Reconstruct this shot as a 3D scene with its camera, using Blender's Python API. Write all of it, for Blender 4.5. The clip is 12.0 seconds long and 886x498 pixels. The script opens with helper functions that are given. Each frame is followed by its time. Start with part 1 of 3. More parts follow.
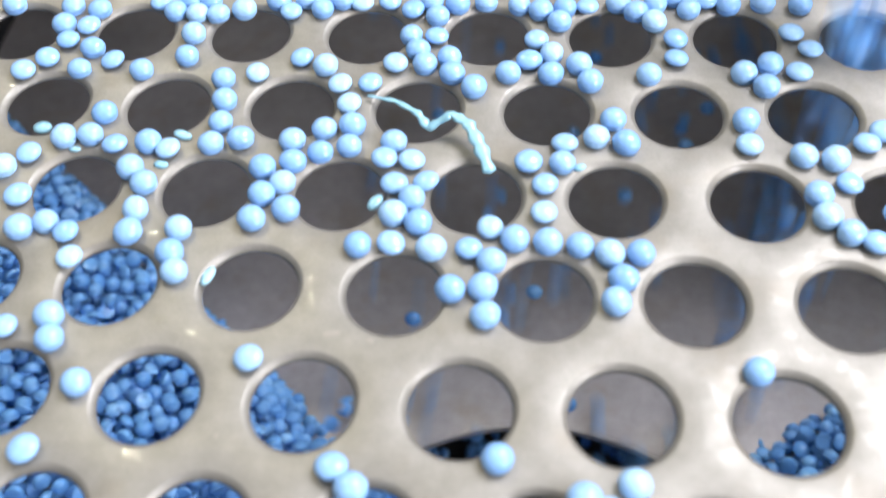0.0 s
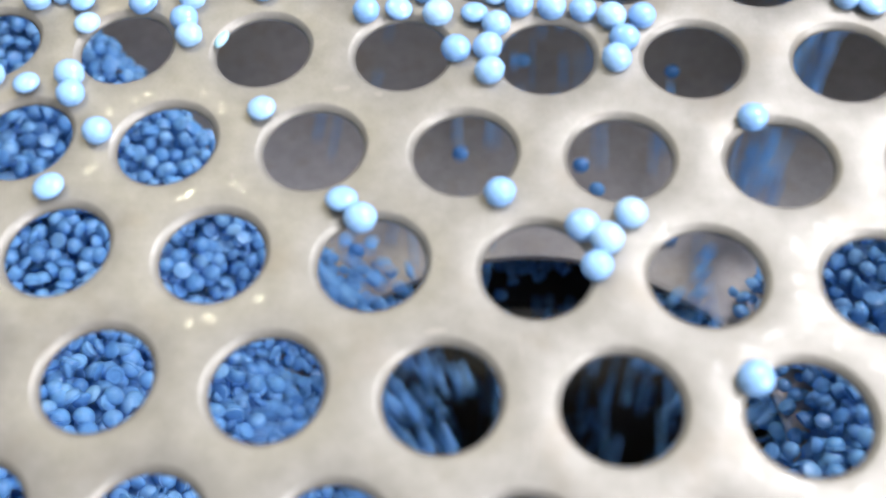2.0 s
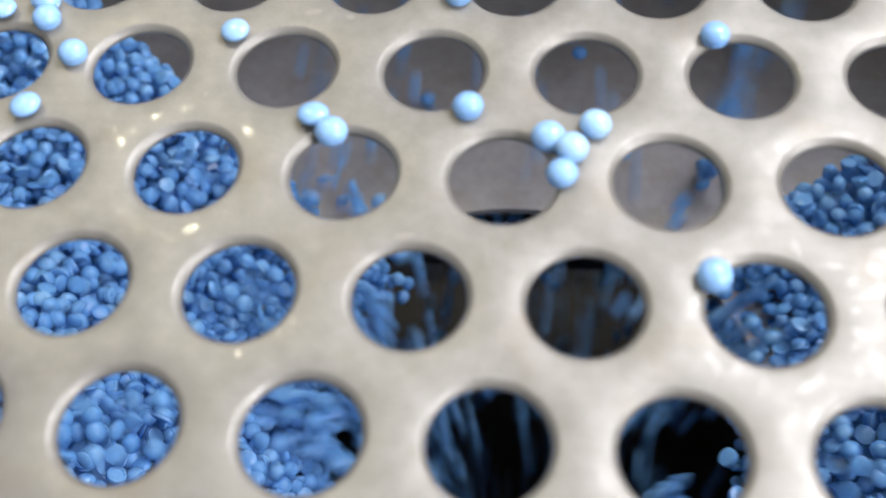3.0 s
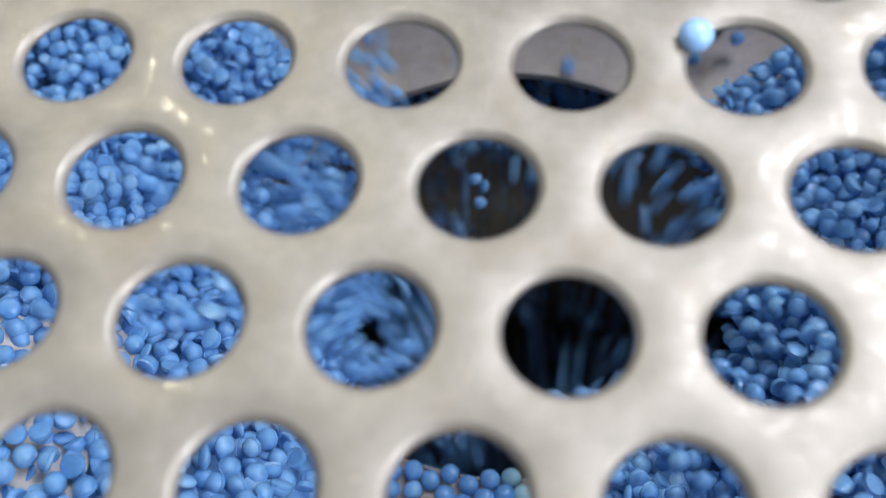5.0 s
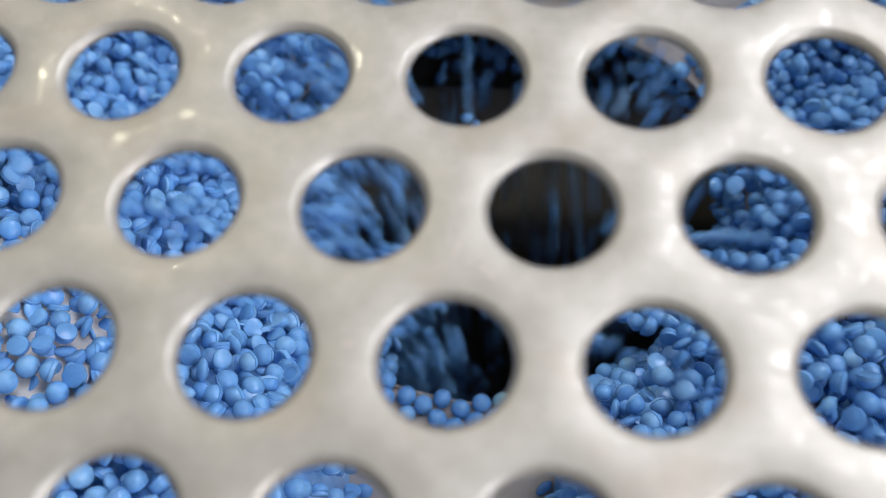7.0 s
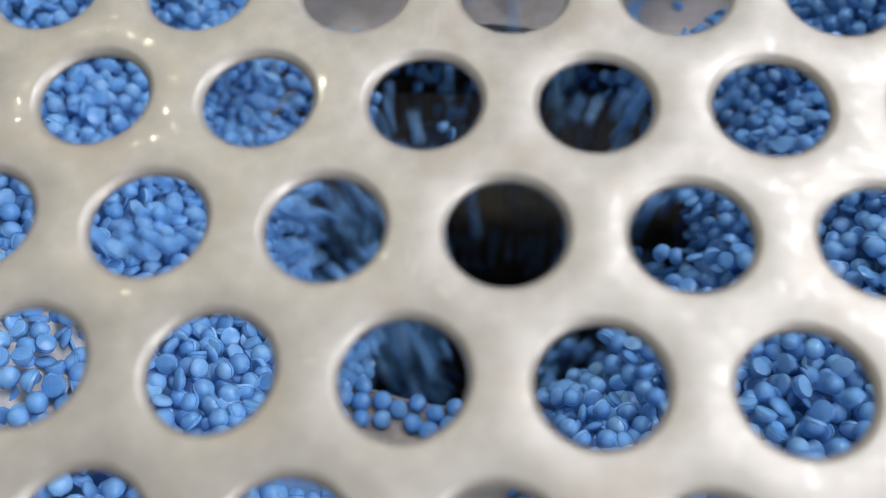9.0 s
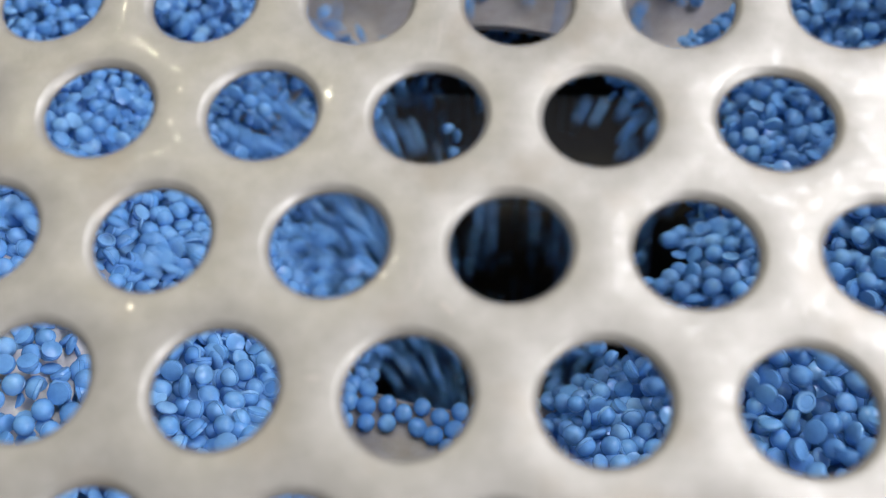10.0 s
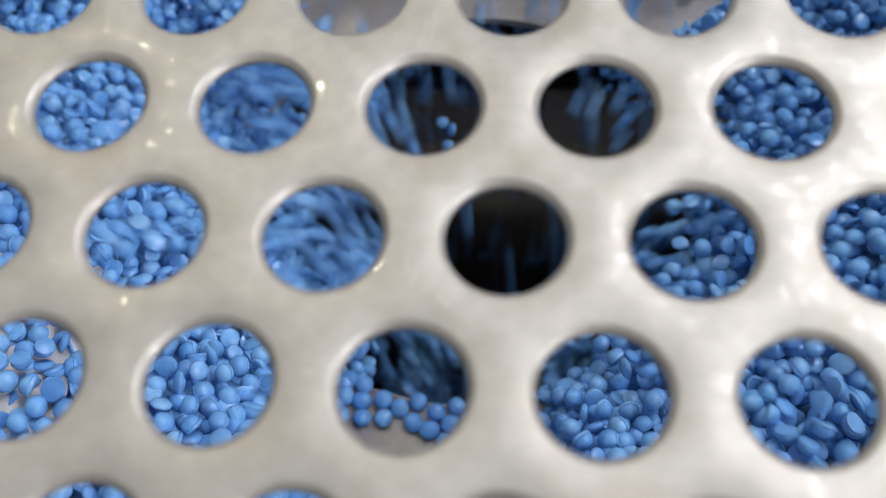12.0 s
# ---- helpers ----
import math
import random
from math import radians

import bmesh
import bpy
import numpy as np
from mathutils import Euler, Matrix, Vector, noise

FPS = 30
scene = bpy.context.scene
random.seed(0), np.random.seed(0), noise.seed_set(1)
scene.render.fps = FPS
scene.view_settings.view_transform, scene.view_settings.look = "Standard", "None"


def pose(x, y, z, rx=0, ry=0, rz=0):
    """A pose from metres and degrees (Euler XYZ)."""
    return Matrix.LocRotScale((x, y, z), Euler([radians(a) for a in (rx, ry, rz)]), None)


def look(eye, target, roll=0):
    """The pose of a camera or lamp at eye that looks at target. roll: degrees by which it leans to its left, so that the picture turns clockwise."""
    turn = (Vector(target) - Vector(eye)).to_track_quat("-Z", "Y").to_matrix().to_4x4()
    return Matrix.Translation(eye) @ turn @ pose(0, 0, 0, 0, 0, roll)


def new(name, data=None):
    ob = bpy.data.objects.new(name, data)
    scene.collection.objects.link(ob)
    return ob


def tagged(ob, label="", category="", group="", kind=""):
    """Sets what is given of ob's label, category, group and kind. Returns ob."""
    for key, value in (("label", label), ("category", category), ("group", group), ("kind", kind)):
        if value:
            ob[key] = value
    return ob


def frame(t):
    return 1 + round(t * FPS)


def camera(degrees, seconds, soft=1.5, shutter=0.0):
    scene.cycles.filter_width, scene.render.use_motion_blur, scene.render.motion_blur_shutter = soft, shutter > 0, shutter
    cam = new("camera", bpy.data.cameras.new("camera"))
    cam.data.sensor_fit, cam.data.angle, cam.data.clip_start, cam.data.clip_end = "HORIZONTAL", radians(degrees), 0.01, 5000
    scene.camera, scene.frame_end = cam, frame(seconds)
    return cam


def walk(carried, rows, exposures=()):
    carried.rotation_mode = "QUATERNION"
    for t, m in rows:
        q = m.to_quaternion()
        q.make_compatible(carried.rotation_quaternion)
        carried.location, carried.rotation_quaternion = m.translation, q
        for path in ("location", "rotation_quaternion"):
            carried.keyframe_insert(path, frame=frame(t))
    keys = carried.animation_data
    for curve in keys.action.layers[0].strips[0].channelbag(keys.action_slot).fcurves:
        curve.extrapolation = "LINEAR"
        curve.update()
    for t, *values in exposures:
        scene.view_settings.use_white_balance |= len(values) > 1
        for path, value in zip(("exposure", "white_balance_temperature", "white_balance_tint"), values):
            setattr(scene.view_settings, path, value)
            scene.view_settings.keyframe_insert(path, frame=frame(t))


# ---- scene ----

# ---- camera and its walk ----
cam = camera(46.80, 12.0, soft=1.0, shutter=0.6)
cam.data.dof.use_dof = True
cam.data.dof.focus_distance = 0.235
cam.data.dof.aperture_fstop = 13.5
PATH = [
    (0.0, pose(0.0118, -0.0356, 0.1520, 37.48, 3.06, 4.43)),
    (0.5, pose(0.0119, -0.0442, 0.1466, 36.07, 2.92, 4.35)),
    (1.0, pose(0.0120, -0.0591, 0.1433, 35.29, 3.00, 4.72)),
    (1.5, pose(0.0112, -0.0620, 0.1436, 34.58, 3.08, 4.86)),
    (2.0, pose(0.0142, -0.0649, 0.1400, 33.30, 3.36, 4.92)),
    (2.5, pose(0.0159, -0.0685, 0.1387, 32.06, 3.38, 4.92)),
    (3.0, pose(0.0185, -0.0786, 0.1354, 33.01, 3.01, 4.39)),
    (3.2, pose(0.0209, -0.0792, 0.1359, 31.81, 3.45, 4.34)),
    (4.8, pose(0.0233, -0.1012, 0.1287, 29.32, 3.65, 4.16)),
    (5.0, pose(0.0219, -0.1070, 0.1251, 30.24, 3.42, 4.09)),
    (5.5, pose(0.0179, -0.1100, 0.1258, 28.91, 2.99, 3.73)),
    (6.0, pose(0.0213, -0.1215, 0.1231, 30.29, 3.37, 3.78)),
    (6.5, pose(0.0231, -0.1218, 0.1228, 29.07, 3.34, 3.72)),
    (8.5, pose(0.0270, -0.1220, 0.1275, 29.21, 3.26, 3.68)),
    (9.0, pose(0.0288, -0.1214, 0.1302, 28.77, 2.98, 3.23)),
    (9.5, pose(0.0287, -0.1204, 0.1310, 29.66, 3.03, 3.65)),
    (10.0, pose(0.0290, -0.1184, 0.1316, 28.37, 3.26, 3.42)),
    (10.5, pose(0.0284, -0.1170, 0.1334, 27.65, 3.25, 3.75)),
    (11.0, pose(0.0272, -0.1225, 0.1310, 30.42, 2.68, 3.36)),
    (11.5, pose(0.0288, -0.1209, 0.1301, 29.69, 2.91, 2.84)),
    (12.0, pose(0.0289, -0.1183, 0.1302, 28.12, 3.20, 2.97)),
]
walk(cam, PATH, exposures=((0.0, 0.2), (0.8, 0.27), (2.0, 0.29), (2.5, 0.13), (3.0, 0.09), (12.0, 0.06)))

# ---- light: hall luminaires and a wide added fill under a pale ceiling ----
world = bpy.data.worlds.new("hall_air")
scene.world = world
world.use_nodes = True
world.node_tree.nodes["Background"].inputs[0].default_value = (0.9, 0.95, 1.0, 1)
world.node_tree.nodes["Background"].inputs[1].default_value = 0.05


def luminaire(name, eye, target, width, length, watts, colour):
    data = bpy.data.lights.new(name, "AREA")
    data.shape, data.size, data.size_y = "RECTANGLE", width, length
    data.energy, data.color = watts, colour
    lamp = new(name, data)
    lamp.matrix_world = look(eye, target)
    return lamp


luminaire("hall_light", (1.12, 1.08, 2.3), (0.05, 0.05, 0), 1.3, 1.3, 120, (0.935, 0.94, 1.03))
luminaire("hall_light", (-1.1, 1.75, 2.35), (0, 0.05, 0), 0.1, 0.1, 19, (1.0, 0.94, 0.66))
luminaire("hall_light", (2.0, -0.9, 1.3), (0, 0.05, 0), 1.2, 1.2, 84, (0.935, 0.94, 1.03))
# Added fill with no seen source; lightens the dark side of the hole rims.
luminaire("overhead_fill", (0.5, -0.4, 2.45), (0.5, -0.4, 0), 5.0, 5.0, 24, (0.93, 0.94, 1.03))

# ---- materials ----


def shader(name):
    mat = bpy.data.materials.new(name)
    mat.use_nodes = True
    tree = mat.node_tree
    return mat, tree, tree.nodes["Principled BSDF"]


def add(tree, kind, **values):
    node = tree.nodes.new(kind)
    for key, value in values.items():
        node.inputs[key.replace("_", " ")].default_value = value
    return node


def ramp(tree, source, stops):
    node = tree.nodes.new("ShaderNodeValToRGB")
    tree.links.new(source, node.inputs[0])
    while len(node.color_ramp.elements) < len(stops):
        node.color_ramp.elements.new(0.5)
    for element, (at, colour) in zip(node.color_ramp.elements, stops):
        element.position, element.color = at, (*colour, 1)
    return node


def texture_noise(tree, scale, detail=4.0, stretch=None):
    coords = tree.nodes.new("ShaderNodeTexCoord")
    node = add(tree, "ShaderNodeTexNoise", Scale=scale, Detail=detail)
    if stretch:
        mapping = tree.nodes.new("ShaderNodeMapping")
        mapping.inputs["Scale"].default_value = stretch
        tree.links.new(coords.outputs["Object"], mapping.inputs[0])
        tree.links.new(mapping.outputs[0], node.inputs["Vector"])
    else:
        tree.links.new(coords.outputs["Object"], node.inputs["Vector"])
    return node


def relief(tree, bsdf, source, strength, distance):
    bump = add(tree, "ShaderNodeBump", Strength=strength, Distance=distance)
    tree.links.new(source, bump.inputs["Height"])
    tree.links.new(bump.outputs[0], bsdf.inputs["Normal"])


def blend(tree, factor, low, high, mode="MIX"):
    node = tree.nodes.new("ShaderNodeMix")
    node.data_type, node.blend_type = "RGBA", mode
    for value, slot in ((factor, 0), (low, 6), (high, 7)):
        if isinstance(value, (int, float)):
            node.inputs[slot].default_value = value
        elif isinstance(value, tuple):
            node.inputs[slot].default_value = (*value, 1)
        else:
            tree.links.new(value, node.inputs[slot])
    return node.outputs[2]


def steel(name, light, dark, metal, rough, stain=(0.3, 0.25, 0.18), coat=0.0):
    mat, tree, bsdf = shader(name)
    cloud = texture_noise(tree, 16, 5)
    fine = texture_noise(tree, 420, 3)
    brushed = texture_noise(tree, 60, 4, (1, 14, 1))
    spots = texture_noise(tree, 75, 6)
    base = ramp(tree, cloud.outputs[0], ((0.3, dark), (0.7, light)))
    marks = ramp(tree, spots.outputs[0], ((0.54, (0, 0, 0)), (0.72, (0.5, 0.5, 0.5))))
    mottle = texture_noise(tree, 260, 6)
    speck = texture_noise(tree, 1500, 3)
    tone = ramp(tree, mottle.outputs[0], ((0.3, (0.88, 0.88, 0.86)), (0.72, (1.05, 1.05, 1.05))))
    grit = ramp(tree, speck.outputs[0], ((0.32, (0.95, 0.95, 0.95)), (0.6, (1.02, 1.02, 1.02))))
    worn = blend(tree, 1.0, blend(tree, 1.0, base.outputs[0], tone.outputs[0], "MULTIPLY"), grit.outputs[0], "MULTIPLY")
    dirty = blend(tree, marks.outputs[0], worn, stain)
    tree.links.new(dirty, bsdf.inputs["Base Color"])
    gloss = ramp(tree, brushed.outputs[0], ((0.3, (rough - 0.03,) * 3), (0.75, (rough + 0.04,) * 3)))
    tree.links.new(gloss.outputs[0], bsdf.inputs["Roughness"])
    bsdf.inputs["Metallic"].default_value = metal
    relief(tree, bsdf, fine.outputs[0], 0.12, 0.0002)
    if coat:
        wavy = texture_noise(tree, 640, 3)
        bump = add(tree, "ShaderNodeBump", Strength=0.16, Distance=0.0005)
        tree.links.new(wavy.outputs[0], bump.inputs["Height"])
        tree.links.new(bump.outputs[0], bsdf.inputs["Coat Normal"])
        drops = texture_noise(tree, 430, 2)
        film = ramp(tree, drops.outputs[0], ((0.56, (0, 0, 0)), (0.6, (coat,) * 3)))
        tree.links.new(film.outputs[0], bsdf.inputs["Coat Weight"])
        bsdf.inputs["Coat Roughness"].default_value = 0.045
    return mat


def plastic(name, deep, pale, per_piece):
    """Slightly chalky blue granulate; every grain has its own tint."""
    mat, tree, bsdf = shader(name)
    if per_piece:
        chance = tree.nodes.new("ShaderNodeNewGeometry").outputs["Random Per Island"]
    else:
        chance = tree.nodes.new("ShaderNodeObjectInfo").outputs["Random"]
    tint = ramp(tree, chance, ((0.0, deep), (0.8, tuple((a + b) / 2 for a, b in zip(deep, pale))), (1.0, pale)))
    mottle = texture_noise(tree, 900, 3)
    shade = ramp(tree, mottle.outputs[0], ((0.3, (0.86, 0.88, 0.92)), (0.7, (1, 1, 1))))
    tree.links.new(blend(tree, 1.0, tint.outputs[0], shade.outputs[0], "MULTIPLY"), bsdf.inputs["Base Color"])
    bsdf.inputs["Roughness"].default_value = 0.23
    bsdf.inputs["Subsurface Weight"].default_value = 0.0
    relief(tree, bsdf, mottle.outputs[0], 0.1, 0.0002)
    return mat


def paint(name, colour, rough):
    mat, tree, bsdf = shader(name)
    cloud = texture_noise(tree, 3, 5)
    low = tuple(c * 0.88 for c in colour)
    tree.links.new(ramp(tree, cloud.outputs[0], ((0.3, low), (0.7, colour))).outputs[0], bsdf.inputs["Base Color"])
    bsdf.inputs["Roughness"].default_value = rough
    relief(tree, bsdf, cloud.outputs[0], 0.1, 0.002)
    return mat


PLATE = steel("screen_steel", (0.262, 0.248, 0.222), (0.228, 0.215, 0.19), 0.48, 0.5, (0.2, 0.17, 0.13), 0.3)
DECK = steel("deck_steel", (0.45, 0.42, 0.415), (0.29, 0.272, 0.268), 0.2, 0.45)
# Near-black: the outlet's unlit depth is put into this colour.
DARK = steel("shade_black_steel", (0.02, 0.02, 0.021), (0.012, 0.012, 0.014), 0.1, 0.6, (0.03, 0.025, 0.02))
PALE = steel("pale_sheet", (0.72, 0.70, 0.68), (0.6, 0.58, 0.56), 0.1, 0.5)
# One plastic in lit and shaded copies: paler on the plate, deeper below it.
LIT_PELLET = plastic("lit_blue_plastic", (0.215, 0.41, 0.72), (0.37, 0.58, 0.80), False)
GRAIN = plastic("blue_granulate", (0.145, 0.385, 0.78), (0.27, 0.54, 0.86), True)
SHADED = plastic("shaded_blue_plastic", (0.11, 0.32, 0.70), (0.20, 0.45, 0.78), False)
SHARD = plastic("pale_blue_plastic", (0.23, 0.45, 0.53), (0.34, 0.58, 0.66), False)
WALL = paint("hall_plaster", (0.72, 0.72, 0.70), 0.8)
FLOOR = paint("hall_concrete", (0.3, 0.3, 0.29), 0.7)
GRIME = paint("grime", (0.26, 0.24, 0.205), 0.6)

# ---- building helpers (plan in millimetres) ----
MM = 0.001


def mesh_of(name, verts, faces, material, smooth=True, crease=0):
    data = bpy.data.meshes.new(name)
    data.from_pydata([(x * MM, y * MM, z * MM) for x, y, z in verts], [], faces)
    data.materials.append(material)
    data.polygons.foreach_set("use_smooth", [smooth] * len(data.polygons))
    if crease:
        data.set_sharp_from_angle(angle=radians(crease))
    data.update()
    return data


def box(name, x0, y0, z0, x1, y1, z1, material, parent=None, bevel=0.6):
    """A plate or bar with eased edges."""
    bm = bmesh.new()
    bmesh.ops.create_cube(bm, size=1)
    for v in bm.verts:
        v.co = Vector(((x0 + x1) / 2 + v.co.x * (x1 - x0), (y0 + y1) / 2 + v.co.y * (y1 - y0), (z0 + z1) / 2 + v.co.z * (z1 - z0))) * MM
    if bevel:
        bmesh.ops.bevel(bm, geom=list(bm.edges), offset=bevel * MM, segments=2, affect="EDGES")
    data = bpy.data.meshes.new(name)
    bm.to_mesh(data)
    bm.free()
    data.materials.append(material)
    ob = new(name, data)
    ob.parent = parent
    return ob


def turned(profile, seg, wobble=0.0, seed=0):
    """Verts and faces of a lathed profile of (r, z)."""
    rng = random.Random(seed)
    skew = [1 + wobble * rng.uniform(-1, 1) for _ in range(3)]
    verts, faces, rings = [], [], []
    for r, z in profile:
        if r == 0:
            rings.append([len(verts)])
            verts.append((0, 0, z))
        else:
            rings.append(list(range(len(verts), len(verts) + seg)))
            for k in range(seg):
                a = 2 * math.pi * k / seg
                q = r * (1 + wobble * 0.5 * math.sin(2 * a + skew[2] * 9))
                verts.append((q * math.cos(a) * skew[0], q * math.sin(a) * skew[1], z))
    for low, high in zip(rings, rings[1:]):
        for k in range(seg):
            n = (k + 1) % seg
            if len(low) == 1:
                faces.append((low[0], high[n], high[k]))
            elif len(high) == 1:
                faces.append((low[k], low[n], high[0]))
            else:
                faces.append((low[k], low[n], high[n], high[k]))
    return verts, faces


# a domed grain on a flat foot with a stepped rim
DOME = [(0, 0), (2.15, 0), (2.42, 0.12), (2.5, 0.4), (2.5, 0.72), (2.3, 0.86), (2.28, 1.0), (2.6, 1.12), (2.68, 1.3), (2.6, 1.62), (2.28, 2.25), (1.75, 2.72), (0.95, 3.05), (0, 3.18)]
DOME_COARSE = [(0, 0), (2.3, 0), (2.58, 0.14), (2.62, 0.8), (2.42, 0.92), (2.42, 1.0), (2.58, 1.12), (2.45, 1.8), (2.0, 2.5), (1.2, 3.02), (0, 3.25)]
LENS = [(0, 0.25), (1.6, 0.3), (2.35, 0.7), (2.62, 1.1), (2.62, 1.4), (2.3, 1.85), (1.5, 2.25), (0, 2.45)]
DISC = [(0, 0), (2.3, 0), (2.58, 0.16), (2.62, 1.2), (2.45, 1.4), (1.85, 1.45), (1.7, 1.28), (0, 1.32)]
FLAKE = [(0, 0), (2.2, 0), (2.55, 0.25), (2.5, 0.6), (1.6, 1.0), (0, 1.15)]


def grains(name, places, material, seed):
    """One mesh of many grains; places are (x, y, z, turn matrix or None)."""
    rng = random.Random(seed)
    kinds = [turned(p, 11, 0.06, seed + k) for k, p in enumerate((DOME_COARSE, LENS, DISC, FLAKE))]
    arrays = [(np.array(v) - (0, 0, 1.4), f) for v, f in kinds]
    verts, faces, count = [], [], 0
    for x, y, z, turn in places:
        shape, quads = arrays[rng.choices((0, 1, 2, 3), (9, 2.5, 0.7, 0.4))[0]]
        if turn is None:
            turn = Euler((rng.gauss(0, 0.68), rng.gauss(0, 0.68), rng.uniform(0, 6.28))).to_matrix()
            if rng.random() < 0.28:
                turn = turn @ Euler((math.pi, 0, 0)).to_matrix()
        size = rng.uniform(0.9, 1.03)
        moved = shape @ (np.array(turn).T * size) + (x, y, z)
        verts.extend(map(tuple, moved))
        faces.extend(tuple(i + count for i in f) for f in quads)
        count += len(shape)
    return mesh_of(name, verts, faces, material, crease=38)


# ---- the hall that closes the place ----
def hall():
    tagged(box("floor", -4000, -4000, -1050, 4000, 4000, -1000, FLOOR, None, 0), "grey concrete floor of the hall", "floor", kind="structure")
    tagged(box("ceiling", -4000, -4000, 2500, 4000, 4000, 2550, WALL, None, 0), "pale plain hall ceiling", "ceiling", kind="structure")
    for name, spec in (("wall_north", (-4000, 4000, 4000, 4100)), ("wall_south", (-4000, -4100, 4000, -4000)),
                       ("wall_east", (4000, -4100, 4100, 4100)), ("wall_west", (-4100, -4100, -4000, 4100))):
        x0, y0, x1, y1 = spec
        tagged(box(name, x0, y0, -1000, x1, y1, 2500, WALL, None, 0), "plain pale plastered hall wall", "wall", kind="structure")


hall()

# ---- the perforated screen ----
PITCH, ROW, BORE = 27.0, 27.0 * math.sqrt(3) / 2, 9.0
COLS, ROWS = 9, range(-9, 10)


def lattice(i, j):
    return (i + 0.5 * (j % 2)) * PITCH, j * ROW


def screen_plate():
    """Round bores on a triangular pitch, with rolled-over upper edges and a burr below."""
    seg, side = 48, PITCH / math.sqrt(3)
    profile = [(10.2, 0.0), (10.1, -0.03), (9.92, -0.11), (9.66, -0.29), (9.39, -0.52), (9.12, -0.8), (8.96, -1.1), (8.92, -1.5), (9.1, -1.6)]
    ring = []
    for k in range(seg):
        a = 2 * math.pi * k / seg
        reach = side * math.cos(math.pi / 6) / math.cos((a + math.pi / 6) % (math.pi / 3) - math.pi / 6)
        ring.append((reach * math.cos(a), reach * math.sin(a)))
    verts, faces, known = [], [], {}

    def corner(x, y, z):
        key = (round(x, 2), round(y, 2), round(z, 2))
        if key not in known:
            known[key] = len(verts)
            verts.append((x, y, z))
        return known[key]

    for j in ROWS:
        for i in range(-COLS, COLS):
            cx, cy = lattice(i, j)
            levels = [[corner(cx + x, cy + y, 0.0) for x, y in ring]]
            for r, z in profile:
                levels.append([corner(cx + r * math.cos(2 * math.pi * k / seg), cy + r * math.sin(2 * math.pi * k / seg), z) for k in range(seg)])
            levels.append([corner(cx + x, cy + y, -1.6) for x, y in ring])
            for upper, lower in zip(levels, levels[1:]):
                for k in range(seg):
                    m = (k + 1) % seg
                    faces.append((upper[k], upper[m], lower[m], lower[k]))
    ob = new("screen_plate", mesh_of("screen_plate", verts, [f[::-1] for f in faces], PLATE))
    return tagged(ob, "pale grey perforated steel screen plate with round holes", "screen plate")


screen_plate()


def housing():
    """An unseen case added below the screen to shut out light, and the flat frame that holds the plate."""
    x0, x1, y0, y1 = -232, 232, -204, 424
    case = tagged(new("machine_housing"), "unseen steel machine case under the screen plate, near-black to stand for shade", "machine")
    for spec in ((x0 - 6, y0 - 6, x0, y1 + 6), (x1, y0 - 6, x1 + 6, y1 + 6), (x0, y0 - 6, x1, y0), (x0, y1, x1, y1 + 6)):
        top = -200 if spec[1] == y1 else -3
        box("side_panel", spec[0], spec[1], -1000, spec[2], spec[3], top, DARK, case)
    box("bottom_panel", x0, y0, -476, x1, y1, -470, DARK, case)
    # Unseen solid sheet, added past the last holes to shade the deck's back.
    box("shade_sheet", x0, 9.4 * ROW, -1.7, x1, y1 + 6, -0.1, PLATE, case)
    for spec in ((x0 - 30, y0 - 30, x0 + 12, y1 + 30), (x1 - 12, y0 - 30, x1 + 30, y1 + 30), (x0 + 12, y0 - 30, x1 - 12, y0 + 12), (x0 + 12, y1 - 12, x1 - 12, y1 + 30)):
        box("frame_bar", spec[0], spec[1], 0.2, spec[2], spec[3], 6, PLATE, case)


housing()

# ---- the lower deck with its round outlet ----
OX, OY, OR, DECK_Z = 14.0, 49.0, 76.0, -148.0


def outlet_radius(a):
    """The outlet is round but for its near and far sides, which are flattened."""
    v = min(1.0, max(0.0, (-math.sin(a) - 0.72) / 0.26))
    u = min(1.0, max(0.0, (math.sin(a) - 0.6) / 0.35))
    return OR - 6.0 * v * v * (3 - 2 * v) - 3.5 * u * u * (3 - 2 * u)


